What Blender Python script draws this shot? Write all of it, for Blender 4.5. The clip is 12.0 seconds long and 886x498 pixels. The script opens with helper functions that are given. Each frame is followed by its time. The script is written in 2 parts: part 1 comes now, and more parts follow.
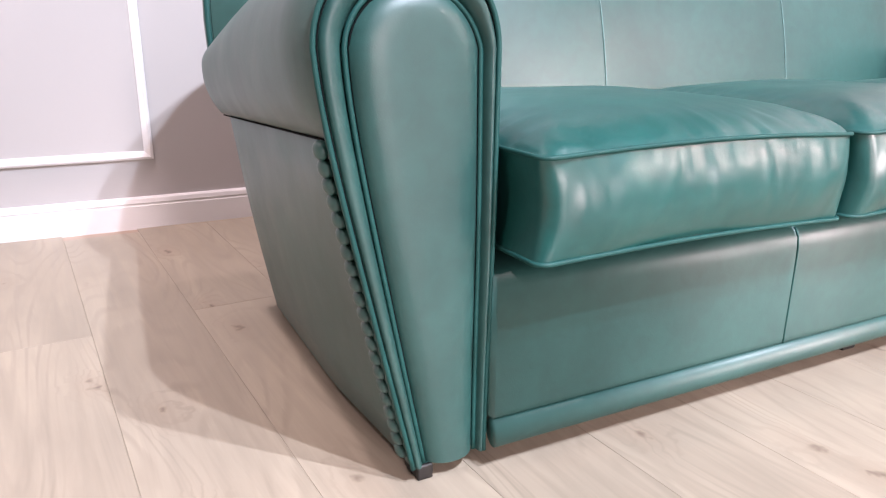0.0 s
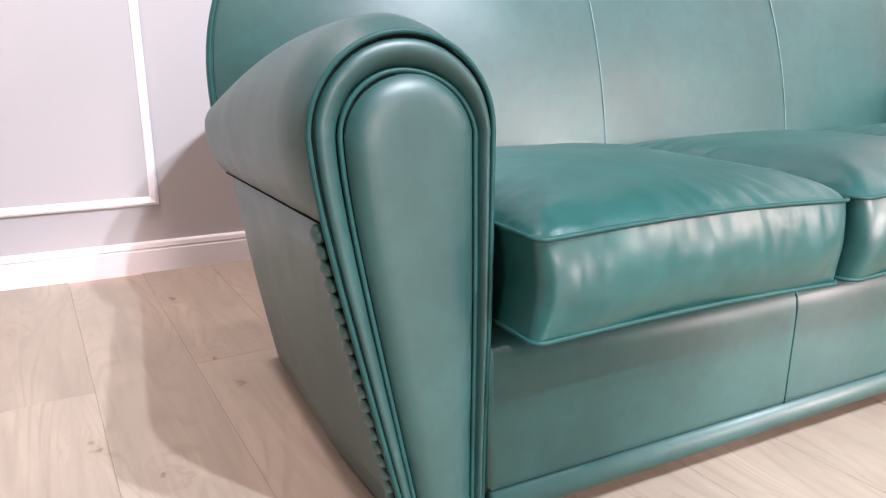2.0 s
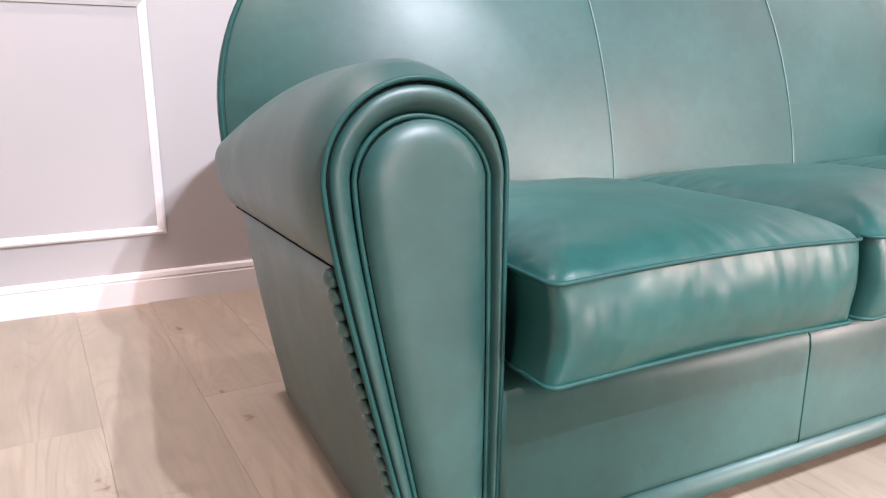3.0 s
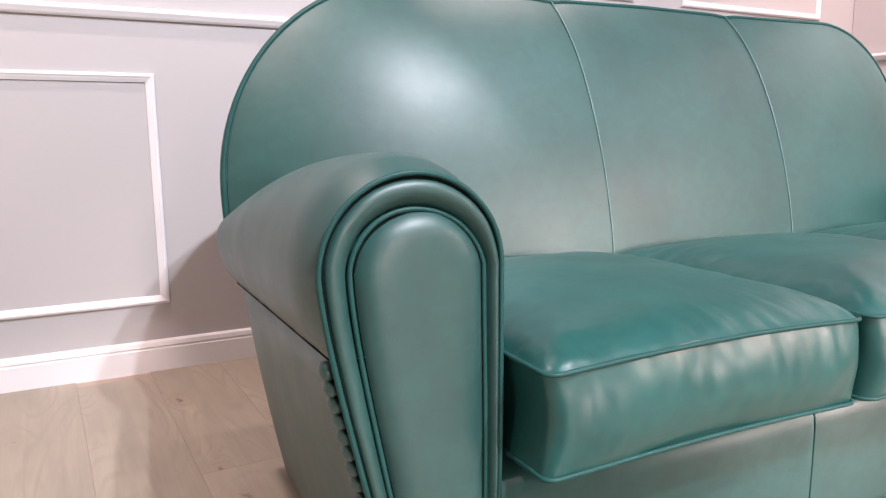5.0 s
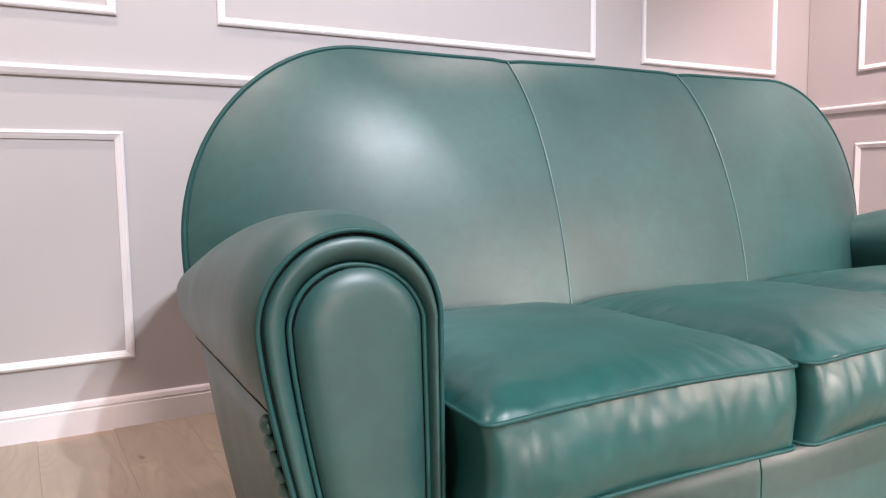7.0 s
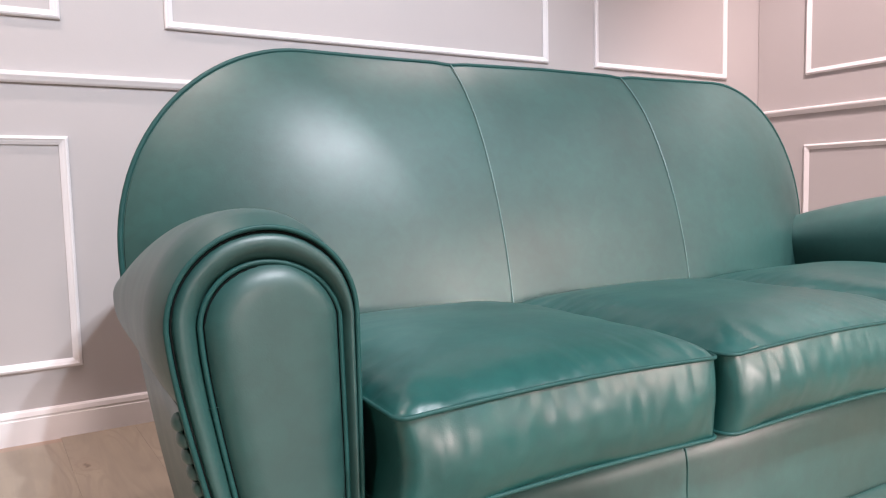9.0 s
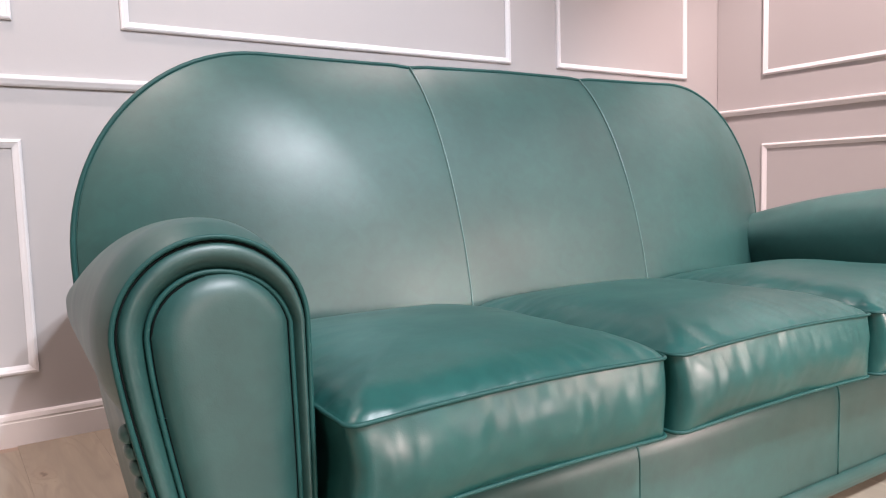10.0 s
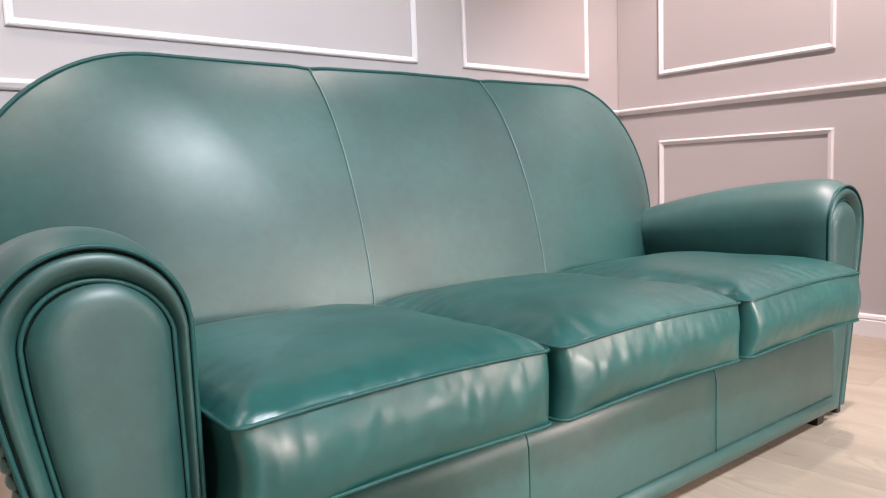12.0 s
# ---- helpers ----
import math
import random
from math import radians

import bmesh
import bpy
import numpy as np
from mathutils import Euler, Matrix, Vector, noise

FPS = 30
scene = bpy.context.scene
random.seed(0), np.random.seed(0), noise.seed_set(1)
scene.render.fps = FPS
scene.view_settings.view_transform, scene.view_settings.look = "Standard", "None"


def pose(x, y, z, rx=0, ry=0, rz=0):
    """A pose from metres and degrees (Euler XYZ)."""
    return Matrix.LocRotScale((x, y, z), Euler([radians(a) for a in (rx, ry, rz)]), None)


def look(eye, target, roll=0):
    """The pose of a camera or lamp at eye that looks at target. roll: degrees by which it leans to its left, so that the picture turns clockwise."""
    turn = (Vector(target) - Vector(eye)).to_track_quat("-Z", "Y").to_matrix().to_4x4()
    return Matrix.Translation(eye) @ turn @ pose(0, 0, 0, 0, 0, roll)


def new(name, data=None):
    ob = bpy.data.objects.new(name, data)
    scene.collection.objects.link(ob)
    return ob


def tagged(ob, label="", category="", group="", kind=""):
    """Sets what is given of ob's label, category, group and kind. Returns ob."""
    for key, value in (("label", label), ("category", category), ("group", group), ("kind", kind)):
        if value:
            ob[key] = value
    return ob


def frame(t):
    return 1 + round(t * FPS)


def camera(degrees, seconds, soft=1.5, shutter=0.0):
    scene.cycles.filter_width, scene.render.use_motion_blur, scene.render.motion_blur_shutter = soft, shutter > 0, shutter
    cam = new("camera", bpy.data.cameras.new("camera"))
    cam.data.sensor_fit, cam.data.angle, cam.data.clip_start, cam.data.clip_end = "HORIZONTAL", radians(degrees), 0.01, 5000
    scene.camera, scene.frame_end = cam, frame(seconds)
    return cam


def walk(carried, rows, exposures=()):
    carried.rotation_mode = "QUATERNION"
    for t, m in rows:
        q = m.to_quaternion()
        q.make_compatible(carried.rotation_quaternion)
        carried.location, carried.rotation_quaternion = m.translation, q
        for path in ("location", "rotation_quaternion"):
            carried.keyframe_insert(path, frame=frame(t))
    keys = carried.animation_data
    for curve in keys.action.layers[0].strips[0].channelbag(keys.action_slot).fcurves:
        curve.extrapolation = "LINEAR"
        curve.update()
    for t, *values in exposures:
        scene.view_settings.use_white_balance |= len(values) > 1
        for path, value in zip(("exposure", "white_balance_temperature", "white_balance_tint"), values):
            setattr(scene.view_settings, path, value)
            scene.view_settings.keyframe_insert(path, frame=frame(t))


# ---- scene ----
cam = camera(64.2, 12.0, soft=1.2)
PATH = [
    (0, (-0.443, -0.615, 0.554), (0.466, 1.069, -0.025), 0.6),
    (0.5, (-0.438, -0.61, 0.574), (0.468, 1.079, 0.003), 0.4),
    (1, (-0.433, -0.611, 0.59), (0.468, 1.084, 0.029), 0.3),
    (1.5, (-0.426, -0.613, 0.605), (0.474, 1.088, 0.06), 0.2),
    (2, (-0.426, -0.61, 0.621), (0.472, 1.098, 0.096), 0.1),
    (2.5, (-0.429, -0.603, 0.635), (0.468, 1.112, 0.131), 0.1),
    (3, (-0.432, -0.597, 0.646), (0.464, 1.128, 0.177), 0.1),
    (5, (-0.42, -0.599, 0.688), (0.476, 1.16, 0.366), -0.4),
    (5.5, (-0.419, -0.611, 0.698), (0.49, 1.15, 0.427), -0.5),
    (6, (-0.41, -0.623, 0.702), (0.51, 1.138, 0.472), -0.6),
    (6.5, (-0.399, -0.635, 0.701), (0.532, 1.124, 0.503), -0.6),
    (7, (-0.387, -0.647, 0.696), (0.56, 1.105, 0.514), -0.8),
    (9, (-0.331, -0.694, 0.684), (0.679, 1.024, 0.518), -1.3),
    (9.5, (-0.325, -0.699, 0.692), (0.717, 0.999, 0.519), -1.5),
    (10, (-0.312, -0.713, 0.696), (0.767, 0.962, 0.52), -1.6),
    (10.5, (-0.306, -0.731, 0.703), (0.806, 0.921, 0.519), -1.7),
    (11, (-0.299, -0.741, 0.699), (0.869, 0.872, 0.513), -1.6),
    (11.5, (-0.291, -0.75, 0.697), (0.925, 0.827, 0.508), -1.8),
    (12, (-0.289, -0.769, 0.708), (0.965, 0.777, 0.51), -2.1),
]
EXPOSURES = [(0.0, 0.73, 6200, 24), (3.0, 0.63, 6400, 24), (6.5, 0.24, 6550, 23), (9.5, 0.15, 6550, 21), (12.0, 0.17, 6500, 19)]
walk(cam, [(t, look(eye, target, roll)) for t, eye, target, roll in PATH], EXPOSURES)

# ---- light ----
world = bpy.data.worlds.new("world")
world.use_nodes = True
scene.world = world
world.node_tree.nodes["Background"].inputs[0].default_value = (0.9, 0.92, 1.0, 1)
world.node_tree.nodes["Background"].inputs[1].default_value = 0.5


def lamp(name, kind, power, color, m, size=0.1, size_y=None, cone=None):
    data = bpy.data.lights.new(name, kind)
    data.energy, data.color = power, color
    if kind == "AREA":
        data.size = size
        if size_y:
            data.shape, data.size_y = "RECTANGLE", size_y
    else:
        data.shadow_soft_size = size
    if cone:
        data.spot_size, data.spot_blend = radians(cone), 0.6
    ob = new(name, data)
    ob.matrix_world = m
    return ob


WY, WX = 1.592, 2.862         # the panelled wall behind the sofa and the one beside it
X0, Y0, H = -2.6, -4.2, 3.4
# two track spots in front of the sofa give its double shadow; the rest is added
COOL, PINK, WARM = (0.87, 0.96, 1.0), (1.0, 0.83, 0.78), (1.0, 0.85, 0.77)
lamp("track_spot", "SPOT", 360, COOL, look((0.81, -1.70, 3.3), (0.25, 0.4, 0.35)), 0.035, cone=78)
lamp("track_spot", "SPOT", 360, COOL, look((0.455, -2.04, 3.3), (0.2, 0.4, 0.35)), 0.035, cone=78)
# assumed spot by the corner, added for the pinker right end
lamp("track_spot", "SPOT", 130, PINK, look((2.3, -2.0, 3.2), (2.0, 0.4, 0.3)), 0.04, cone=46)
# added spots that brighten the walls and soften the shadows; no fittings known
lamp("wall_fill", "SPOT", 95, PINK, look((1.5, WY - 0.5, 3.2), (1.6, WY, 1.4)), 0.05, cone=88)
lamp("wall_fill", "SPOT", 135, WARM, look((-0.7, WY - 0.7, 3.2), (-0.5, WY, 0.6)), 0.05, cone=80)
lamp("wall_fill", "SPOT", 350, PINK, look((WX - 0.9, 0.0, 3.0), (WX, 0.5, 0.9)), 0.05, cone=84)
# added spots that turn wall parts out of view into warm reflectors
lamp("wall_fill", "SPOT", 400, WARM, look((X0 + 0.8, 0.7, 2.9), (X0, 0.7, 0.7)), 0.06, cone=90)
lamp("wall_fill", "SPOT", 400, WARM, look((0.6, Y0 + 0.9, 2.9), (0.6, Y0, 1.0)), 0.06, cone=95)
# bright patch made on the unseen part, to be reflected in the cushion fronts
lamp("wall_fill", "SPOT", 1900, (1.0, 0.79, 0.69), look((WX - 0.6, -2.1, 2.6), (WX, -2.1, 1.7)), 0.06, cone=46)
# added fill for the floor and the arm's outer side at the left
lamp("left_fill", "SPOT", 60, (1.0, 0.84, 0.75), look((-1.5, 0.0, 2.9), (-0.9, 0.6, 0)), 0.06, cone=86)
# added low fills out of view, for cushion fronts, rail and left arm
lamp("front_fill", "SPOT", 55, (1.0, 0.80, 0.68), look((2.6, -1.9, 1.5), (0.45, 0.05, 0.15)), 0.16, cone=32)
lamp("front_fill", "SPOT", 720, WARM, look((2.2, Y0 + 0.2, 1.2), (1.1, 0.1, -0.15)), 0.25, cone=28)
lamp("front_fill", "SPOT", 400, WARM, look((0.0, Y0 + 0.2, 0.9), (0.12, 0.1, 0.12)), 0.25, cone=17)

# ---- materials ----


def material(name, color, rough=0.5, vary=0.12, scale=6.0, bump=0.0, bump_scale=300.0, spec=0.5, ior=1.5):
    m = bpy.data.materials.new(name)
    m.use_nodes = True
    nt = m.node_tree
    n, l = nt.nodes, nt.links
    b = n["Principled BSDF"]
    tc = n.new("ShaderNodeTexCoord")
    big = n.new("ShaderNodeTexNoise")
    big.inputs["Scale"].default_value, big.inputs["Detail"].default_value = scale, 6
    l.new(tc.outputs["Object"], big.inputs["Vector"])
    ramp = n.new("ShaderNodeMapRange")
    ramp.inputs[1].default_value, ramp.inputs[2].default_value = 0.3, 0.7
    ramp.inputs[3].default_value, ramp.inputs[4].default_value = 1 - vary, 1 + vary
    l.new(big.outputs[0], ramp.inputs[0])
    mix = n.new("ShaderNodeVectorMath")
    mix.operation = "SCALE"
    mix.inputs[0].default_value = color
    l.new(ramp.outputs[0], mix.inputs["Scale"])
    l.new(mix.outputs[0], b.inputs["Base Color"])
    rr = n.new("ShaderNodeMapRange")
    rr.inputs[1].default_value, rr.inputs[2].default_value = 0.3, 0.7
    rr.inputs[3].default_value, rr.inputs[4].default_value = rough * 0.9, rough * 1.1
    l.new(big.outputs[0], rr.inputs[0])
    l.new(rr.outputs[0], b.inputs["Roughness"])
    b.inputs["Specular IOR Level"].default_value = spec
    b.inputs["IOR"].default_value = ior
    if bump:
        fine = n.new("ShaderNodeTexNoise")
        fine.inputs["Scale"].default_value, fine.inputs["Detail"].default_value = bump_scale, 4
        l.new(tc.outputs["Object"], fine.inputs["Vector"])
        bp = n.new("ShaderNodeBump")
        bp.inputs["Strength"].default_value, bp.inputs["Distance"].default_value = bump, 0.002
        l.new(fine.outputs[0], bp.inputs["Height"])
        l.new(bp.outputs[0], b.inputs["Normal"])
    return m


def leather(name, dye, smoothest, roughest, gloss, coat, coat_rough):
    """Semi-gloss green hide: soft undulation, fine wrinkles and pebble grain, mottled tone and gloss."""
    m = bpy.data.materials.new(name)
    m.use_nodes = True
    nt = m.node_tree
    n, l = nt.nodes, nt.links
    b = n["Principled BSDF"]
    tc = n.new("ShaderNodeTexCoord")

    def tex(scale, detail=3.0, distort=0.0):
        t = n.new("ShaderNodeTexNoise")
        t.inputs["Scale"].default_value, t.inputs["Detail"].default_value, t.inputs["Distortion"].default_value = scale, detail, distort
        l.new(tc.outputs["Object"], t.inputs["Vector"])
        return t.outputs[0]

    def ranged(src, a, b_, c, d):
        r = n.new("ShaderNodeMapRange")
        for k, v in zip((1, 2, 3, 4), (a, b_, c, d)):
            r.inputs[k].default_value = v
        l.new(src, r.inputs[0])
        return r.outputs[0]

    def times(a, c):
        k = n.new("ShaderNodeMath")
        k.operation = "MULTIPLY"
        l.new(a, k.inputs[0])
        l.new(c, k.inputs[1])
        return k.outputs[0]

    mottled = times(ranged(tex(4.0, 4), 0.3, 0.7, 0.80, 1.14), ranged(tex(38, 4, 0.6), 0.3, 0.7, 0.90, 1.08))
    tone = n.new("ShaderNodeVectorMath")
    tone.operation = "SCALE"
    tone.inputs[0].default_value = dye
    l.new(mottled, tone.inputs["Scale"])
    l.new(tone.outputs[0], b.inputs["Base Color"])
    l.new(ranged(tex(9.0, 4), 0.3, 0.7, smoothest, roughest), b.inputs["Roughness"])
    b.inputs["Specular IOR Level"].default_value = gloss
    b.inputs["IOR"].default_value = 1.55
    b.inputs["Coat Weight"].default_value = coat
    b.inputs["Coat Roughness"].default_value = coat_rough
    pebble = n.new("ShaderNodeTexVoronoi")
    pebble.inputs["Scale"].default_value = 520
    l.new(tc.outputs["Object"], pebble.inputs["Vector"])
    last = None
    for src, strength, dist in ((tex(11.0, 2), 0.22, 0.006), (tex(55, 3, 1.6), 0.10, 0.002), (pebble.outputs["Distance"], 0.10, 0.0006)):
        bp = n.new("ShaderNodeBump")
        bp.inputs["Strength"].default_value, bp.inputs["Distance"].default_value = strength, dist
        l.new(src, bp.inputs["Height"])
        if last:
            l.new(last, bp.inputs["Normal"])
        last = bp.outputs[0]
    l.new(last, b.inputs["Normal"])
    return m


LEATHER = leather("green_leather", (0.015, 0.073, 0.065), 0.48, 0.58, 0.45, 0.54, 0.42)
SEAT = leather("green_seat_leather", (0.008, 0.078, 0.070), 0.32, 0.42, 0.38, 0.42, 0.33)
PIPING = material("green_leather_piping", (0.009, 0.064, 0.058), 0.55, 0.10, 30.0, 0.05, 300, 0.3)
# paler than the hide: the highlight on the raised seams is in the colour
SEAM_GLINT = material("seam_leather_glint", (0.07, 0.17, 0.16), 0.45, 0.10, 30.0, 0.05, 300, 1.0, ior=1.6)
# near-black matt cord that stands for the shade in seams and gaps
SEAM_SHADE = material("seam_shade", (0.006, 0.008, 0.008), 0.9, 0.1, 60, spec=0.05)
BLACK = material("black_wood", (0.012, 0.011, 0.010), 0.5, 0.2, 20)
WALL = material("wall_paint", (0.45, 0.432, 0.43), 0.6, 0.02, 1.5, 0.06, 180, 0.3)
TRIM = material("trim_paint", (0.74, 0.73, 0.74), 0.4, 0.02, 4.0, 0.03, 120, 0.4)


def oak():
    """Pale brushed oak: streaks along the plank, loose cathedral grain, a few dark knots; each plank has its own shade and figure."""
    m = bpy.data.materials.new("oak_plank")
    m.use_nodes = True
    nt = m.node_tree
    n, l = nt.nodes, nt.links
    b = n["Principled BSDF"]

    def node(kind, **sets):
        x = n.new(kind)
        for k, v in sets.items():
            x.inputs[k].default_value = v
        return x

    tc, info = n.new("ShaderNodeTexCoord"), n.new("ShaderNodeObjectInfo")
    shift = node("ShaderNodeVectorMath")
    shift.operation = "MULTIPLY_ADD"
    shift.inputs[1].default_value = (37.0, 53.0, 0.0)
    l.new(info.outputs["Random"], shift.inputs[0])
    l.new(tc.outputs["Object"], shift.inputs[2])
    co = shift.outputs[0]

    def mapped(sx, sy):
        mp = node("ShaderNodeMapping", Scale=(sx, sy, 1.0))
        l.new(co, mp.inputs[0])
        return mp.outputs[0]

    streak = node("ShaderNodeTexNoise", Scale=1.0, Detail=6.0, Roughness=0.62, Distortion=0.9)
    l.new(mapped(42, 2.4), streak.inputs["Vector"])
    cloud = node("ShaderNodeTexNoise", Scale=1.0, Detail=3.0)
    l.new(mapped(9, 2.2), cloud.inputs["Vector"])
    sway = node("ShaderNodeTexNoise", Scale=1.0, Detail=1.2, Distortion=0.4)
    l.new(mapped(5.5, 1.1), sway.inputs["Vector"])
    knots = node("ShaderNodeTexVoronoi", Scale=1.0)
    knots.voronoi_dimensions = "2D"
    jitter = node("ShaderNodeTexNoise", Scale=34.0, Detail=2.0)
    l.new(co, jitter.inputs["Vector"])
    rough_edge = node("ShaderNodeVectorMath")
    rough_edge.operation = "MULTIPLY_ADD"
    rough_edge.inputs[1].default_value = (0.24, 0.24, 0.0)
    l.new(jitter.outputs["Color"], rough_edge.inputs[0])
    l.new(mapped(5.6, 3.0), rough_edge.inputs[2])
    l.new(rough_edge.outputs[0], knots.inputs["Vector"])

    def ranged(src, a, b_, c, d):
        r = node("ShaderNodeMapRange")
        r.inputs[1].default_value, r.inputs[2].default_value, r.inputs[3].default_value, r.inputs[4].default_value = a, b_, c, d
        l.new(src, r.inputs[0])
        return r.outputs[0]

    def mul(a, c):
        k = node("ShaderNodeMath")
        k.operation = "MULTIPLY"
        l.new(a, k.inputs[0])
        l.new(c, k.inputs[1])
        return k.outputs[0]

    split = node("ShaderNodeSeparateColor")
    l.new(knots.outputs["Color"], split.inputs[0])
    rare = ranged(split.outputs[0], 0.58, 0.95, 0.0, 1.0)
    core = mul(ranged(knots.outputs["Distance"], 0.008, 0.055, 0.75, 0.0), rare)
    halo = mul(ranged(knots.outputs["Distance"], 0.02, 0.26, 0.30, 0.0), rare)
    def math_node(op, a, value):
        k = node("ShaderNodeMath")
        k.operation = op
        l.new(a, k.inputs[0])
        if isinstance(value, float):
            k.inputs[1].default_value = value
        else:
            l.new(value, k.inputs[1])
        return k.outputs[0]

    contour = math_node("ADD", sway.outputs[0], math_node("MULTIPLY", halo, 0.35))
    contour = math_node("ADD", contour, math_node("MULTIPLY", streak.outputs[0], 0.035))
    figure = math_node("SINE", math_node("MULTIPLY", contour, 120.0), 0.0)
    patch = ranged(cloud.outputs[0], 0.46, 0.62, 0.15, 1.0)
    lines = math_node("MULTIPLY", ranged(figure, 0.30, 1.0, 0.0, 0.14), patch)
    shade = mul(mul(ranged(streak.outputs[0], 0.3, 0.7, 0.85, 1.07), ranged(cloud.outputs[0], 0.3, 0.7, 0.86, 1.08)), ranged(info.outputs["Random"], 0, 1, 0.93, 1.05))
    rings = ranged(lines, 0.0, 1.0, 1.0, 0.0)
    shade = mul(shade, rings)
    tone = node("ShaderNodeVectorMath")
    tone.operation = "SCALE"
    tone.inputs[0].default_value = (0.34, 0.29, 0.225)
    l.new(shade, tone.inputs["Scale"])
    one = node("ShaderNodeMix")
    one.data_type = "RGBA"
    l.new(halo, one.inputs[0])
    l.new(tone.outputs[0], one.inputs[6])
    one.inputs[7].default_value = (0.27, 0.205, 0.15, 1)
    two = node("ShaderNodeMix")
    two.data_type = "RGBA"
    l.new(core, two.inputs[0])
    l.new(one.outputs[2], two.inputs[6])
    two.inputs[7].default_value = (0.11, 0.075, 0.055, 1)
    l.new(two.outputs[2], b.inputs["Base Color"])
    l.new(ranged(streak.outputs[0], 0.3, 0.7, 0.38, 0.52), b.inputs["Roughness"])
    b.inputs["Specular IOR Level"].default_value = 0.4
    bp = node("ShaderNodeBump", Strength=0.12, Distance=0.001)
    l.new(streak.outputs[0], bp.inputs["Height"])
    l.new(bp.outputs[0], b.inputs["Normal"])
    return m


OAK = oak()
JOINT = material("dark_joint", (0.40, 0.31, 0.25), 0.8, 0.1)
# tone picked for what the leather reflects from the unseen west wall
TAUPE = material("taupe_paint", (0.24, 0.205, 0.19), 0.6, 0.03, 1.5, 0.06, 180, 0.3)
CEIL = material("ceiling_paint", (0.10, 0.10, 0.10), 0.8, 0.02)

# ---- mesh helpers ----


def smooth(me, on=True):
    for p in me.polygons:
        p.use_smooth = on


def part(name, bm, mat, parent=None, label="", flat=False):
    bmesh.ops.recalc_face_normals(bm, faces=bm.faces)
    me = bpy.data.meshes.new(name)
    bm.to_mesh(me)
    bm.free()
    me.materials.append(mat)
    smooth(me, not flat)
    ob = new(name, me)
    if parent:
        ob.parent = parent
    if label:
        ob["label"] = label
    return ob


def loft(rings, closed=True, caps=(False, False), bm=None):
    bm = bm or bmesh.new()
    rows = [[bm.verts.new(p) for p in ring] for ring in rings]
    n = len(rows[0])
    for a, b in zip(rows, rows[1:]):
        for i in range(n if closed else n - 1):
            j = (i + 1) % n
            bm.faces.new((a[i], a[j], b[j], b[i]))
    for cap, row in zip(caps, (rows[0], rows[-1])):
        if cap:
            bm.faces.new(row)
    return bm


def tube(path, r, seg=8, closed=False, bm=None):
    pts = [Vector(p) for p in path]
    n = len(pts)
    rings, normal = [], None
    for i, p in enumerate(pts):
        a = pts[i - 1] if (i or closed) else pts[i]
        b = pts[(i + 1) % n] if (i < n - 1 or closed) else pts[i]
        t = (b - a).normalized()
        if normal is None:
            normal = t.orthogonal().normalized()
        normal = (normal - t * normal.dot(t)).normalized()
        side = t.cross(normal)
        rings.append([p + r * (math.cos(k) * normal + math.sin(k) * side) for k in (2 * math.pi * s / seg for s in range(seg))])
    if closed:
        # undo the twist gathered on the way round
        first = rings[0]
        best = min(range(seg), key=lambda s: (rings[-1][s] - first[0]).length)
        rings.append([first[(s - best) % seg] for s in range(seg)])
    return loft(rings, True, (not closed, not closed), bm)


def box(x0, x1, y0, y1, z0, z1, bevel=0.0, bm=None):
    bm = bm or bmesh.new()
    made = bmesh.ops.create_cube(bm, size=1, matrix=Matrix.LocRotScale(((x0 + x1) / 2, (y0 + y1) / 2, (z0 + z1) / 2), None, (x1 - x0, y1 - y0, z1 - z0)))
    if bevel:
        edges = list({e for v in made["verts"] for e in v.link_edges})
        bmesh.ops.bevel(bm, geom=edges, offset=bevel, segments=2, affect="EDGES", profile=0.7)
    return bm


def lerp(a, b, t):
    return a + (b - a) * t


def ease(t):
    t = min(max(t, 0.0), 1.0)
    return t * t * (3 - 2 * t)


# ---- room ----

floor = tagged(part("floor", box(X0, WX + 0.1, Y0, WY + 0.1, -0.06, -0.0025), JOINT, flat=True), "pale oak plank floor with knots and fine joints", "floor", kind="structure")
wall_north = tagged(part("wall_north", box(X0, WX + 0.12, WY, WY + 0.12, -0.06, H), WALL, flat=True), "pale grey painted wall with white panel mouldings", "wall", kind="structure")
wall_east = tagged(part("wall_east", box(WX, WX + 0.12, Y0, WY - 0.003, -0.06, H), WALL, flat=True), "pale grey painted wall with white panel mouldings", "wall", kind="structure")
# added out of view; shapes the leather's reflections from the left
wall_west = tagged(part("wall_west", box(X0 - 0.12, X0, Y0, WY, -0.06, H), TAUPE, flat=True), "unseen plain taupe wall, toned for the leather's reflections", "wall", kind="structure")
wall_south = tagged(part("wall_south", box(X0, WX, Y0 - 0.12, Y0, -0.06, H), WALL, flat=True), "plain pale grey painted wall", "wall", kind="structure")
ceiling = tagged(part("ceiling", box(X0 - 0.1, WX + 0.1, Y0 - 0.1, WY + 0.1, H, H + 0.1), CEIL, flat=True), "plain dark grey painted ceiling", "ceiling", kind="structure")


def on_wall(wall, u, z, out):
    """A place on a wall: u along it, out of its face into the room."""
    return (u, WY - out, z) if wall == "north" else (WX - out, u, z)


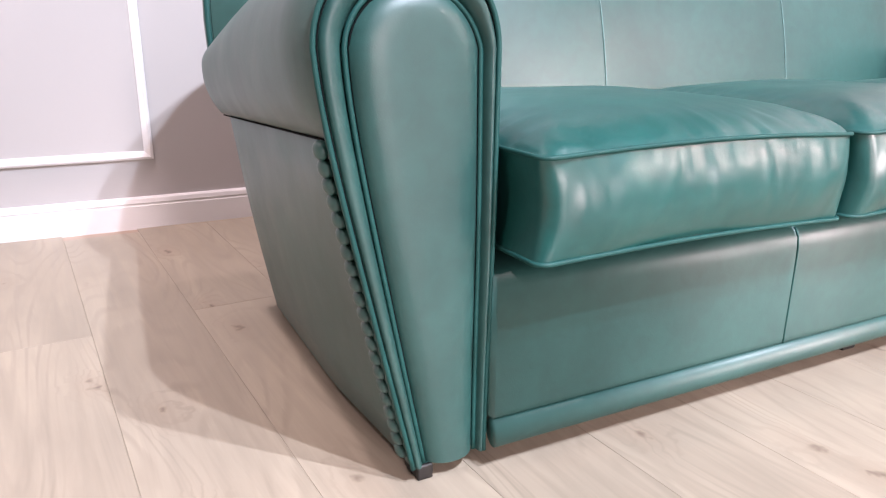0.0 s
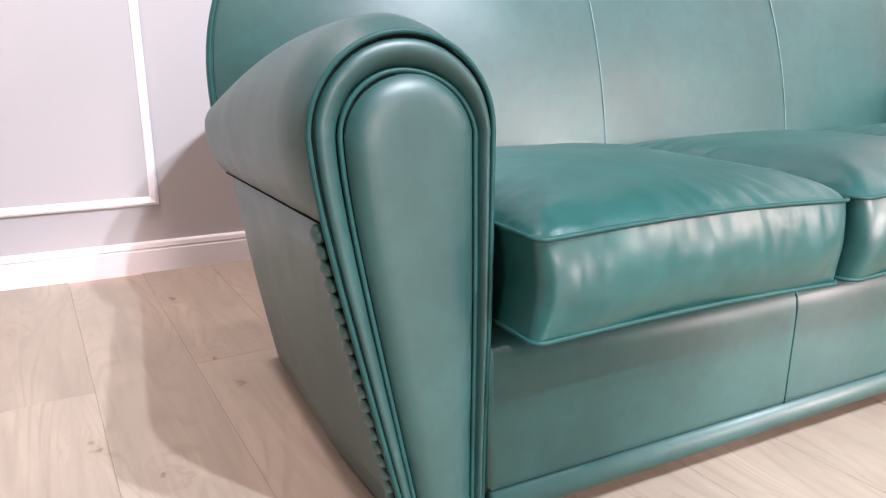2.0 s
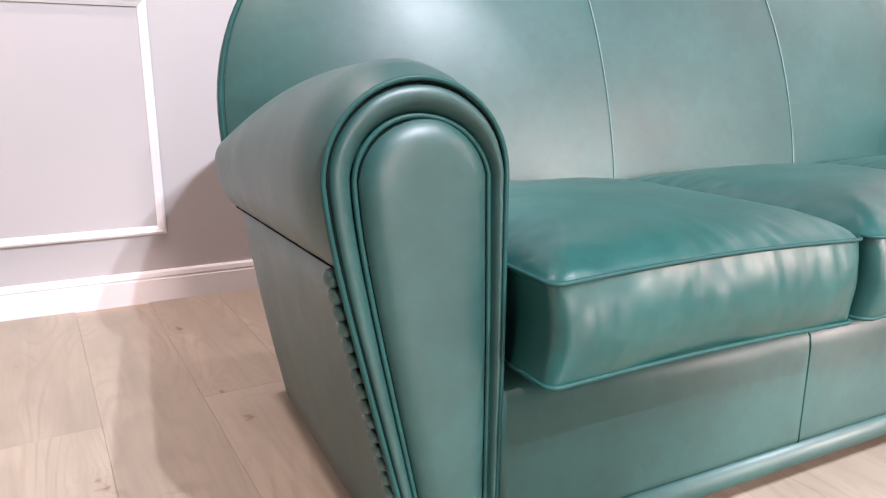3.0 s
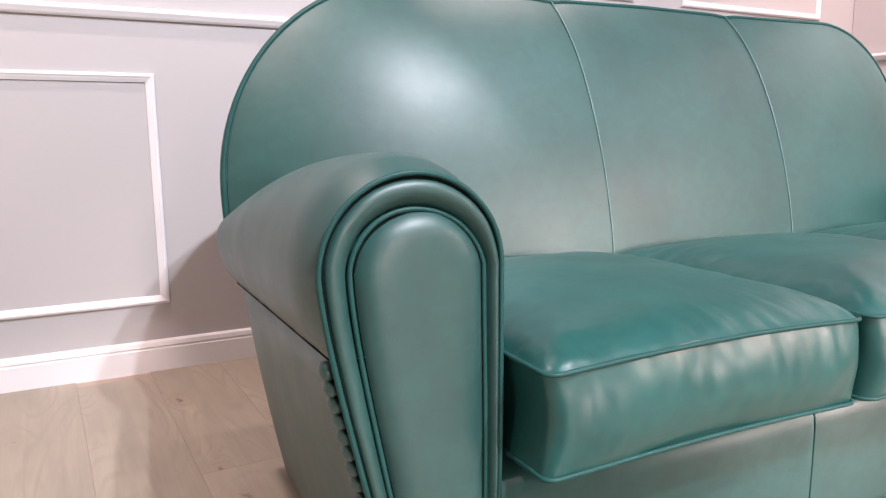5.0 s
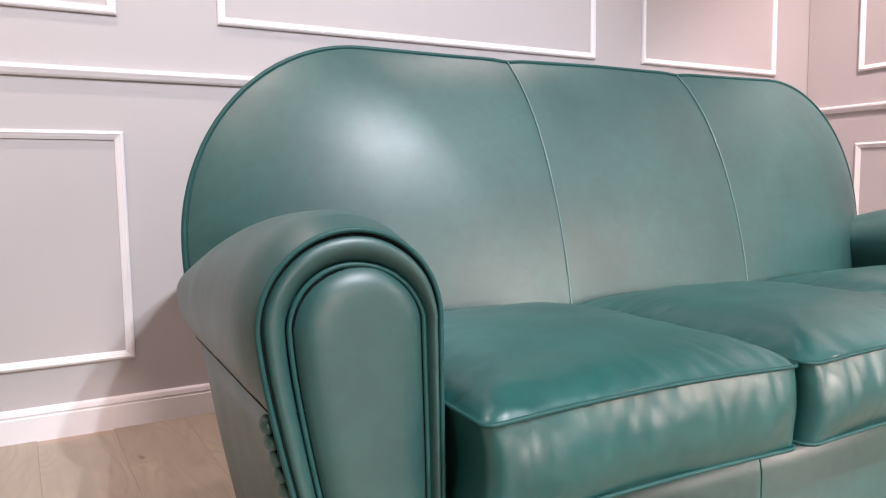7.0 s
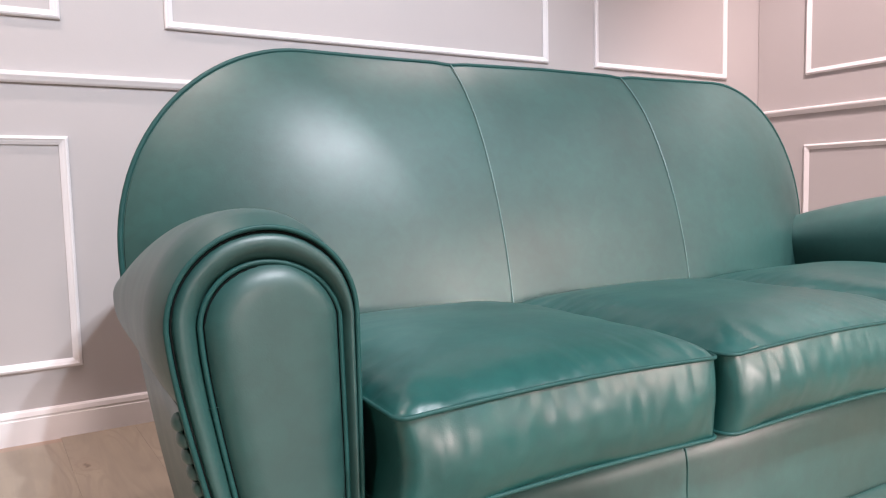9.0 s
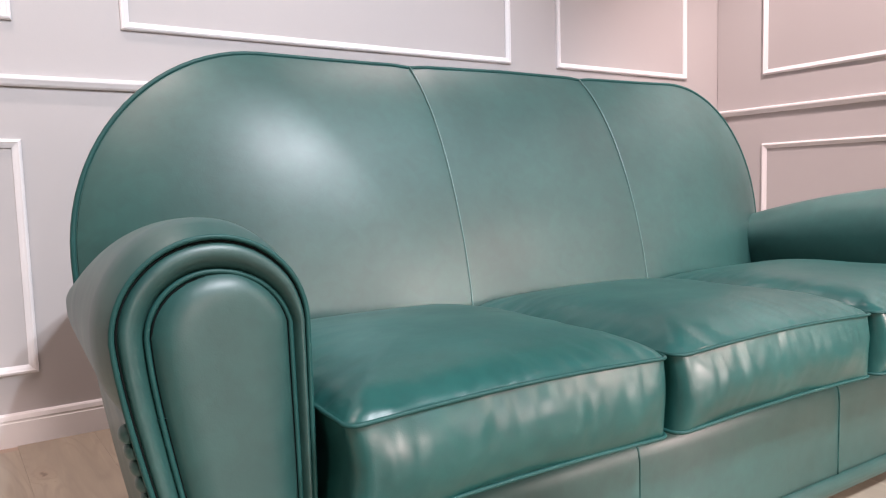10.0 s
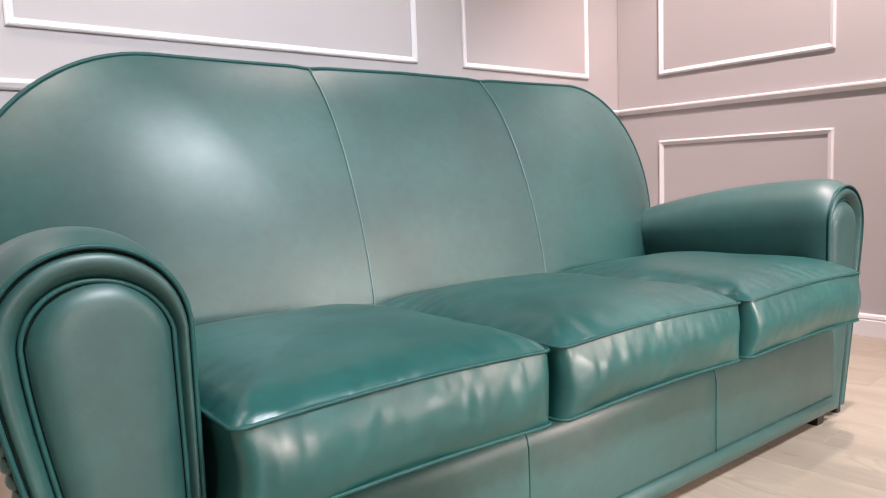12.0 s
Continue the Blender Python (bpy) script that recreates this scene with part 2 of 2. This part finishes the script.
def moulding(wall, u0, u1, z0, z1, w=0.024):
    """A rectangular frame of half-round moulding with mitred corners."""
    prof = [(0, 0), (0.0, 0.007), (0.003, 0.011), (0.008, 0.013), (0.012, 0.010), (0.016, 0.0085), (0.020, 0.006), (w, 0.004), (w, 0)]
    rings = [[on_wall(wall, u, z, o) for u, z in ((u0 + i, z0 + i), (u1 - i, z0 + i), (u1 - i, z1 - i), (u0 + i, z1 - i))] for i, o in prof]
    return part("panel_moulding", loft(rings, True), TRIM, wall_north if wall == "north" else wall_east, flat=True)


PANELS_N = ((-1.68, -0.216), (0.061, 1.523), (1.772, 2.617))
PANELS_E = ((0.50, 1.337), (-1.0, 0.23))
for wall, spans in (("north", PANELS_N), ("east", PANELS_E)):
    for u0, u1 in spans:
        moulding(wall, u0, u1, 0.201, 0.860)
        moulding(wall, u0, u1, 1.184, 2.45)


def run(name, wall, u0, u1, prof, label):
    rings = [[on_wall(wall, u, z, o) for z, o in prof] for u in (u0, u1)]
    return tagged(part(name, loft(rings, True, (True, True)), TRIM, flat=True), label, "trim", kind="structure")


RAIL = [(1.005, -0.003), (1.005, 0.008), (1.010, 0.013), (1.016, 0.016), (1.023, 0.020), (1.030, 0.020), (1.033, 0.014), (1.036, 0.008), (1.036, -0.003)]
BASE = [(-0.003, -0.003), (-0.003, 0.015), (0.066, 0.015), (0.069, 0.0125), (0.072, 0.0125), (0.075, 0.0145), (0.087, 0.012), (0.092, 0.007), (0.092, -0.003)]
run("chair_rail", "north", X0, WX - 0.002, RAIL, "white moulded chair rail along the wall")
run("chair_rail", "east", Y0, WY - 0.022, RAIL, "white moulded chair rail along the wall")
run("baseboard", "north", X0, WX - 0.002, BASE, "white painted skirting board with a moulded top")
run("baseboard", "east", Y0, WY - 0.018, BASE, "white painted skirting board with a moulded top")

# ---- sofa ----
CX = 0.865                     # middle of the sofa
SOFA_TURN = radians(-1.2)      # it stands slightly askew to the wall
sofa = tagged(new("sofa"), "three-seat green leather club sofa with rolled arms and piping", "sofa")
sofa.rotation_euler.z = SOFA_TURN


def arm_outline(grow, n=26, z0=0.022):
    """The front outline of the arm, from its inner foot over the top to its outer foot, as (x, z); grow: metres inwards, less down the inner side."""
    a, b, xc, zc = 0.1095, 0.108, -0.1045, 0.54
    pts = []
    for i in range(n):
        q = i / n
        pts.append((xc + a - 0.005 * (1 - ease(q * 1.4)) - grow * lerp(0.30, 0.52, q), lerp(z0, zc, q)))
    for i in range(n + 1):
        k = math.pi * i / n
        w = grow * (lerp(0.52, 1.1, math.sin(k)) if k < math.pi / 2 else lerp(1.0, 1.1, math.sin(k)))
        pts.append((xc + (a - w) * math.cos(k), zc + (b - w) * math.sin(k)))
    for i in range(1, n + 1):
        t = i / n
        lean = 0.121 * max(0.0, t - 0.09 * (1 - math.exp(-t * 8)))
        pts.append((xc - a + lean + grow * lerp(1.0, 0.52, t), lerp(zc, z0, t)))
    return pts


def mirrored(bm, flip):
    if flip:
        for v in bm.verts:
            v.co.x = 2 * CX - v.co.x
    return bm


YF = 0.085                     # the arm's front


def build_arm(flip):
    def put(name, bm, mat, parent, label=""):
        return part(name, mirrored(bm, flip), mat, parent, label)

    rings = []
    n = 40
    for i in range(31):
        s = i / 30
        y = lerp(YF + 0.012, 0.80, s)
        back = max(0.0, y - 0.15)
        top = 0.668 - 0.02 * back - 0.22 * back * back
        out = -0.228 + 0.024 * back
        flare = max(0.0, 1 - (y - YF - 0.012) / 0.05) ** 2
        out += 0.014 * flare
        top -= 0.020 * flare
        under = 0.034 * ease((y - 0.10) / 0.10) + 0.02 * back
        inn = 0.013 - 0.009 * flare
        crease = 0.448 - 0.042 * s
        xc, a = (out + inn) / 2, (inn - out) / 2
        zc = lerp(0.54, 0.495, s)
        ring = [(inn - 0.012, y, 0.345)]
        for k in range(5):
            q = k / 5
            ring.append((inn - under * (1 - q) ** 1.5, y, lerp(0.40, zc, q)))
        for k in range(n + 1):
            q = math.pi * k / n
            ring.append((xc + a * math.cos(q), y, zc + (top - zc) * math.sin(q)))
        lip = -0.198 + 0.022 * (y - 0.12)
        for k in range(1, 9):
            q = k / 8
            gather = 0.0022 * noise.noise(Vector((y * 26, q * 2, 3.0))) * q ** 3
            ring.append((lerp(out, lip, q ** 2.4) - gather, y, lerp(zc, crease, q)))
        ring.append((lip + 0.003, y, crease - 0.0005))
        ring.append((lip + 0.006, y, crease + 0.0005))
        ring.append((lip + 0.045, y, crease + 0.003))
        ring.append((lip + 0.09, y, 0.385))
        tuck = 0.08 * max(0.0, 1 - s / 0.15)
        for k in (0, 1, -1, -2):
            ring[k] = (ring[k][0], y + tuck, ring[k][2])
        if i == 0:
            rings.append([(lerp(p[0], xc, 0.02), p[1] - 0.004, lerp(p[2], 0.52, 0.015)) for p in ring])
        rings.append(ring)
    arm = put("arm", loft(rings, True, (False, True)), LEATHER, sofa, "rolled leather arm")
    # outer side, leaning in towards the floor
    rings = []
    for i in range(17):
        s = i / 16
        y = lerp(YF + 0.010, 0.815, s)
        crease = 0.452 - 0.042 * min(1.0, (y - YF) / 0.71)
        turn = 0.02 * max(0.0, s - 0.9) / 0.1
        xt = -0.195 + 0.022 * (y - 0.12) + turn
        xb = -0.104 - 0.016 * ease((y - 0.09) / 0.3) + 0.012 * max(0.0, y - 0.4) + turn
        ring = [(-0.02 + 0.1 * s, y, crease - 0.003), (xt + 0.02, y, crease - 0.003)]
        for k in range(-1, 9):
            q = max(0.0, k / 8)
            ring.append((lerp(xt, xb, q) + (0.004 if k < 0 else 0) - 0.004 * math.sin(math.pi * q), y, lerp(crease - (0.003 if k < 0 else 0.007), 0.022, q)))
        ring.append((max(xb + 0.03, -0.02 + 0.1 * s), y, 0.022))
        rings.append(ring)
    put("side_panel", loft(rings, True, (False, True)), LEATHER, arm, "flat leather outer side")
    # the crease's shade, put in as a dark cord along the seam
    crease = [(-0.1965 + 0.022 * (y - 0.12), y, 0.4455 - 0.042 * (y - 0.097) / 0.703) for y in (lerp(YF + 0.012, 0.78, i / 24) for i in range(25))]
    put("seam", tube(crease, 0.0015, 6), SEAM_SHADE, arm, "seam under the roll, its shade put in as a dark cord")
    # border round the front, between the two pipings
    rings = []
    for q, dy in ((0.0, 0.016), (0.0, 0.010), (0.09, 0.016), (0.14, 0.014), (0.17, 0.006), (0.24, 0.002), (0.36, 0.0), (0.5, 0.001), (0.64, 0.006), (0.76, 0.012), (0.87, 0.021), (1.0, 0.032)):
        rings.append([(x, YF + dy + 0.0012 * noise.noise(Vector((x * 60, z * 60, q * 2))), z) for x, z in arm_outline(0.041 * q)])
    put("front_border", loft(rings, False), LEATHER, arm, "padded border strip between two pipings")
    edge = arm_outline(0.037)
    m = len(edge) // 2
    rings = []
    for k in range(m + 1):
        (xa, za), (xb, zb) = edge[k], edge[-1 - k]
        row = []
        for q in (0, 0.03, 0.08, 0.16, 0.28, 0.42, 0.58, 0.72, 0.84, 0.92, 0.97, 1):
            x, z = lerp(xa, xb, q), lerp(za, zb, q)
            gap = min(abs(xa - x), abs(xb - x))
            if z > 0.54:
                gap = min(gap, 0.080 - math.hypot(x + 0.095, (z - 0.54) * 1.18))
            gap = max(0.0, gap)
            row.append((x, YF + 0.026 - 0.029 * math.sqrt(1 - (1 - min(1, gap / 0.036)) ** 2), z))
        rings.append(row)
    put("front_panel", loft(rings, False), LEATHER, arm, "smooth padded front panel")
    put("piping", tube([(x, YF + 0.004, z) for x, z in arm_outline(0.0005)], 0.0033), PIPING, arm)
    put("piping", tube([(x, YF + 0.013, z) for x, z in arm_outline(0.037)], 0.0032), PIPING, arm)
    # dark cords in place of the shaded grooves beside both pipings
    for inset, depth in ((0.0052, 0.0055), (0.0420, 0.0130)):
        put("seam", tube([(x, YF + depth, z) for x, z in arm_outline(inset)], 0.0013, 6), SEAM_SHADE, arm, "dark cord standing for the shaded gap beside the piping")
    put("base_block", box(-0.096, -0.074, YF + 0.006, YF + 0.05, 0.0, 0.021, 0.003), BLACK, arm, "black painted base block")
    # covered nails down the outer front edge
    for i in range(21):
        z = lerp(0.434, 0.040, i / 20)
        x = -0.212 + 0.121 * max(0.0, (0.54 - z) / 0.518 - 0.09)
        bm = bmesh.new()
        bmesh.ops.create_uvsphere(bm, u_segments=14, v_segments=8, radius=0.0135, matrix=Matrix.LocRotScale((x - 0.003, YF + 0.028, z), Euler((0, radians(-14), 0)), (0.70, 1.0, 0.84)))
        put("nailhead", bm, LEATHER, arm)
    return arm


build_arm(False)
build_arm(True)


def back_outline(n=22, z0=0.30):
    """The outline of the backrest's front, from bottom left over the top to bottom right, as (x, z)."""
    left = []
    for i in range(n):
        z = lerp(z0, 0.58, i / n)
        left.append((-0.193 + 0.5 * (0.58 - z) ** 2 + 5 * max(0.0, 0.46 - z) ** 2, z))
    for i in range(n + 1):
        k = math.pi / 2 * i / n
        left.append((0.20 - 0.393 * math.cos(k), 0.58 + 0.420 * math.sin(k)))
    mid = [(lerp(0.20, CX, i / 40), 1.0 - 0.003 * math.sin(math.pi * i / 40) - 0.004 * math.exp(-((lerp(0.20, CX, i / 40) - 0.583) / 0.03) ** 2)) for i in range(1, 41)]
    half = left + mid
    return half + [(2 * CX - x, z) for x, z in reversed(half[:-1])]


def back_y(z):
    return 0.80 + 0.05 * (z - 0.5) / 0.5


def back_point(x, z, s):
    cx = min(max(x, 0.60), 2 * CX - 0.60)
    px, pz = lerp(cx, x, s), lerp(0.38, z, s)
    return (px, back_y(pz) - 0.158 * (1 - s ** 1.95) - 0.046 * (1 - s ** 7), pz)


OUT = back_outline()
S = [0.02, 0.15, 0.3, 0.42, 0.54, 0.65, 0.74, 0.82, 0.88, 0.93, 0.965, 0.988, 1.0]
backrest = part("backrest", loft([[back_point(x, z, s) for x, z in OUT] for s in S], False), LEATHER, sofa, "domed one-piece leather backrest")
part("piping", tube([(x, back_y(z) + 0.001, z) for x, z in OUT], 0.0058), PIPING, backrest)
# shaded gap along the backrest's edge, drawn as a dark cord
part("seam", tube([(lerp(CX, x, 0.9935), back_y(z) - 0.0035, lerp(0.5, z, 0.988)) for x, z in OUT], 0.0018, 6), SEAM_SHADE, backrest, "dark cord standing for the shaded gap inside the piping")
rings = []
for off, dy in ((0.0, 0.004), (0.003, 0.02), (0.0, 0.05), (-0.014, 0.10), (-0.034, 0.15), (-0.055, 0.185), (-0.085, 0.205)):
    ring = []
    for x, z in back_outline(22, 0.05):
        zz = z
        side = -1 if x < CX else 1
        wx = min(1, abs(x - CX) / 0.99)
        y = min(0.815 + 0.24 * ease((z - 0.40) / 0.25), back_y(max(z, 0.45)) + dy)
        px = x + side * off * wx
        if z < 0.50:
            q = min(1.0, max(0.0, (z - 0.042) / 0.36))
            sx = lerp(-0.112, -0.182, q) + 0.04
            sx = sx if side < 0 else 2 * CX - sx
            px = lerp(px, sx, ease((0.50 - z) / 0.12))
        ring.append((px, y, zz + off * ease((z - 0.6) / 0.3)))
    rings.append(ring)
part("back_shell", loft(rings, False), LEATHER, backrest, "leather outer back")
half = len(rings[-1]) // 2
rear = loft([[(lerp(a[0], b[0], q), max(a[1], b[1]) + 0.003, lerp(a[2], b[2], q)) for q in (0, 0.25, 0.5, 0.75, 1)] for a, b in ((rings[-1][k], rings[-1][-1 - k]) for k in range(half))], False)
part("rear_panel", rear, LEATHER, backrest, "flat leather rear panel", flat=True)


def back_front_y(x, z):
    """The y of the backrest's front over (x, z), on its middle part."""
    zt = 0.998
    s = (z - 0.38) / (zt - 0.38)
    return back_y(z) - 0.158 * (1 - max(0.0, s) ** 1.95) - 0.046 * (1 - max(0.0, s) ** 7)


for x in (0.583, 1.147):
    part("seam", tube([(x, back_front_y(x, z) - 0.0005, z) for z in (lerp(0.40, 0.994, i / 30) for i in range(31))], 0.0017, 6), SEAM_GLINT, backrest, "stitched seam")

# front rail under the cushions
rings = []
for x in (0.0045, 2 * CX - 0.0045):
    rings.append([(x, y, z) for y, z in ((0.62, 0.268), (0.12, 0.276), (0.095, 0.274), (0.080, 0.267), (0.073, 0.255), (0.071, 0.240), (0.0702, 0.230), (0.070, 0.17), (0.070, 0.085), (0.0703, 0.078), (0.073, 0.074), (0.10, 0.072), (0.12, 0.040), (0.62, 0.040))])
rail = part("front_rail", loft(rings, True, (True, True)), LEATHER, sofa, "flat leather front rail with two seams")
rings = []
for x in (0.0045, 2 * CX - 0.0045):
    rings.append([(x, 0.075 + 0.016 * math.cos(k), 0.054 + 0.021 * math.sin(k)) for k in (2 * math.pi * i / 16 for i in range(16))])
part("bottom_roll", loft(rings, True, (True, True)), LEATHER, rail, "rounded leather strip along the lower edge")
for x in (0.555, 1.14):
    part("seam", tube([(x, 0.0700, z) for z in (lerp(0.076, 0.24, i / 8) for i in range(9))] + [(x, 0.0735, 0.258), (x, 0.082, 0.270)], 0.0018, 6), PIPING, rail, "stitched seam")

for x, y in ((-0.03, 0.14), (0.80, 0.125), (2 * CX - 0.05, 0.10), (0.10, 0.74), (2 * CX - 0.10, 0.74)):
    bm = bmesh.new()
    bmesh.ops.create_cone(bm, segments=4, radius1=0.024, radius2=0.03, depth=0.045, cap_ends=True, matrix=Matrix.LocRotScale((x, y, 0.0225), Euler((0, 0, radians(45))), None))
    part("foot", bm, BLACK, sofa, "short black wooden foot", flat=True)


def cushion_ring(x0, x1, y0, y1, rl, rr, n=56):
    pts = []
    for cx, cy, a0, r in ((x1 - rr, y0 + rr, -90, rr), (x1 - 0.06, y1 - 0.06, 0, 0.06), (x0 + 0.06, y1 - 0.06, 90, 0.06), (x0 + rl, y0 + rl, 180, rl)):
        for i in range(7):
            k = radians(a0 + 90 * i / 6)
            pts.append((cx + r * math.cos(k), cy + r * math.sin(k)))
    out = []
    for i, p in enumerate(pts):
        q = pts[(i + 1) % len(pts)]
        m = n if (i % 7) == 6 else 1
        for j in range(m):
            out.append((lerp(p[0], q[0], j / m), lerp(p[1], q[1], j / m)))
    return out


def build_cushion(x0, x1, y0, rl, rr, seed, label, pull=(1.2, 9, 0.22)):
    y1, zb, zt, crown = 0.64, 0.303, 0.426, 0.042
    rnd = random.Random(seed)
    w, d = x1 - x0, y1 - y0
    ph = [rnd.uniform(0, 6) for _ in range(6)]

    def edge_z(x):
        return zt + 0.008 * math.sin(math.pi * (x - x0) / w)

    def low_z(x):
        return zb + 0.006 * math.sin(math.pi * (x - x0) / w)

    def ripple(x, t):
        folds = 0.0036 * noise.noise(Vector((x * 58, t * 2.4, ph[0]))) + 0.0028 * noise.noise(Vector((x * 140, t * 4.0, ph[2])))
        return folds * (0.25 + 0.95 * t) * math.sin(math.pi * t) ** 0.6 + 0.005 * noise.noise(Vector((x * 9, t * 1.5, ph[3])))

    base = cushion_ring(x0 + 0.004, x1 - 0.004, y0 + 0.004, y1, rl, rr)
    cx, cy = (x0 + x1) / 2, (y0 + y1) / 2
    rings = []
    for q in (0.1, 0.5, 0.9, 0.99):
        rings.append([(lerp(cx, x, q), lerp(cy, y, q), low_z(x)) for x, y in base])
    for t in (0.0, 0.02, 0.05, 0.1, 0.17, 0.26, 0.36, 0.46, 0.56, 0.66, 0.75, 0.83, 0.90, 0.95, 0.98, 1.0):
        puff = 0.021 * math.sin(math.pi * t) - 0.002
        ring = []
        for x, y in base:
            nx, ny = (x - cx) / (w / 2), (y - cy) / (d / 2)
            fx, fy = (math.copysign(abs(nx) ** 6, nx), math.copysign(abs(ny) ** 6, ny))
            front = max(0.0, -fy)
            deep, power, pinch = pull if nx < 0 else (1.2, 9, 0.22)
            mid = 1 - deep * min(1.0, abs(nx)) ** power
            ring.append((x - pinch * puff * fx, y + (puff * mid + ripple(x, t) * front) * fy, lerp(low_z(x), edge_z(x), t)))
        rings.append(ring)
    for q in (0.99, 0.98, 0.967, 0.95, 0.93, 0.905, 0.875, 0.84, 0.80, 0.755, 0.70, 0.64, 0.57, 0.49, 0.4, 0.3, 0.2, 0.1, 0.03):
        rise = crown * (1 - q ** 5.5) - 0.002 * max(0.0, (q - 0.97) / 0.03)
        ring = []
        for x, y in base:
            px, py = lerp(cx, x, q), lerp(cy, y, q)
            dent = 0.005 * noise.noise(Vector((px * 5 + seed, py * 5, 0))) * (1 - q * q)
            near = min(px - x0, x1 - px)
            front_fade, side_fade = math.exp(-max(0.0, py - y0) / 0.045), math.exp(-max(0.0, near) / 0.045)
            pucker = 0.0040 * noise.noise(Vector((px * 70 + 18 * py, py * 12, ph[4]))) * front_fade
            pucker += 0.0055 * noise.noise(Vector((px * 14, py * 62 + 20 * px, ph[2]))) * side_fade
            corner = math.hypot(near, max(0.0, py - y0))
            pucker += 0.0050 * noise.noise(Vector((px * 34, py * 34, ph[5]))) * math.exp(-corner / 0.07)
            pucker += 0.0022 * noise.noise(Vector((px * 30, py * 30, seed))) * q ** 3
            ring.append((px, py, edge_z(px) + rise + dent + pucker * min(1.0, (1 - q) / 0.02) - 0.022 * ease((py - 0.34) / 0.28)))
        rings.append(ring)
    cushion = part("seat_cushion", loft(rings, True, (True, True)), SEAT)
    cushion.rotation_euler.z = SOFA_TURN
    tagged(cushion, label, "cushion", group="seat cushions of the sofa")
    ring = cushion_ring(x0 + 0.003, x1 - 0.003, y0 + 0.003, y1, rl, rr)
    part("piping", tube([(x, y, edge_z(x)) for x, y in ring], 0.0030, 8, True), PIPING, cushion)
    part("piping", tube([(x, y, low_z(x)) for x, y in ring], 0.0031, 8, True), PIPING, cushion)
    return cushion


build_cushion(0.012, 0.554, 0.0, 0.016, 0.022, 1, "puffy green leather seat cushion with piped edges", (1.3, 7, 0.5))
build_cushion(0.560, 1.125, -0.005, 0.024, 0.020, 2, "puffy green leather seat cushion with piped edges")
build_cushion(1.131, 1.705, -0.012, 0.024, 0.03, 3, "puffy green leather seat cushion with piped edges")


# ---- floor planks ----
PLANK_W, TURN_F = 0.195, radians(2.75)


def plank_mesh(length):
    bm = box(-PLANK_W / 2 + 0.0001, PLANK_W / 2 - 0.0001, -length / 2 + 0.0001, length / 2 - 0.0001, -0.007, 0.0)
    top = [e for e in bm.edges if all(v.co.z > -0.001 for v in e.verts)]
    bmesh.ops.bevel(bm, geom=top, offset=0.0006, segments=1, affect="EDGES")
    me = bpy.data.meshes.new("plank")
    bm.to_mesh(me)
    bm.free()
    me.materials.append(OAK)
    return me


LENGTHS = (1.8, 1.2, 0.9)
PLANKS = {ln: plank_mesh(ln) for ln in LENGTHS}
rnd = random.Random(5)
cut, sin_t = math.cos(TURN_F), math.sin(TURN_F)
for col in range(-17, 18):
    along = -5.6 + rnd.uniform(0, 1.2)
    if col == 0:
        along = 0.85 - 1.8 * 3
    if col == -2:
        along = 0.81 - 1.8 * 3
    if col == -1:
        along = -0.25 - 1.8 * 3
    while along < 2.2:
        ln = 1.8 if col in (-2, -1, 0) or rnd.random() < 0.6 else rnd.choice(LENGTHS)
        u, v = -0.1395 + col * PLANK_W, along + ln / 2
        x, y = u * cut - (v - 0.6) * sin_t, u * sin_t + (v - 0.6) * cut + 0.6
        along += ln
        if not (X0 - 0.3 < x < WX + 0.3 and Y0 - 0.65 < y < WY + 0.65):
            continue
        m = pose(x, y, 0, 0, 0, math.degrees(TURN_F))
        corners = [m @ Vector((a * PLANK_W / 2, b * ln / 2, 0)) for a in (-1, 1) for b in (-1, 1)]
        xs, ys = [c.x for c in corners], [c.y for c in corners]
        if max(xs) < X0 or min(xs) > WX or max(ys) < Y0 or min(ys) > WY:
            continue
        me = PLANKS[ln]
        if min(xs) < X0 or max(xs) > WX or min(ys) < Y0 or max(ys) > WY:
            # cut to the wall
            bm = bmesh.new()
            bm.from_mesh(me)
            back = m.inverted()
            for p, d in (((X0, 0, 0), (-1, 0, 0)), ((WX, 0, 0), (1, 0, 0)), ((0, Y0, 0), (0, -1, 0)), ((0, WY, 0), (0, 1, 0))):
                bmesh.ops.bisect_plane(bm, geom=bm.verts[:] + bm.edges[:] + bm.faces[:], plane_co=back @ Vector(p), plane_no=back.to_3x3() @ Vector(d), clear_outer=True)
            if len(bm.faces) < 3:
                bm.free()
                continue
            me = bpy.data.meshes.new("plank")
            bm.to_mesh(me)
            bm.free()
            me.materials.append(OAK)
        ob = new("plank", me)
        ob.parent = floor
        ob.matrix_world = m
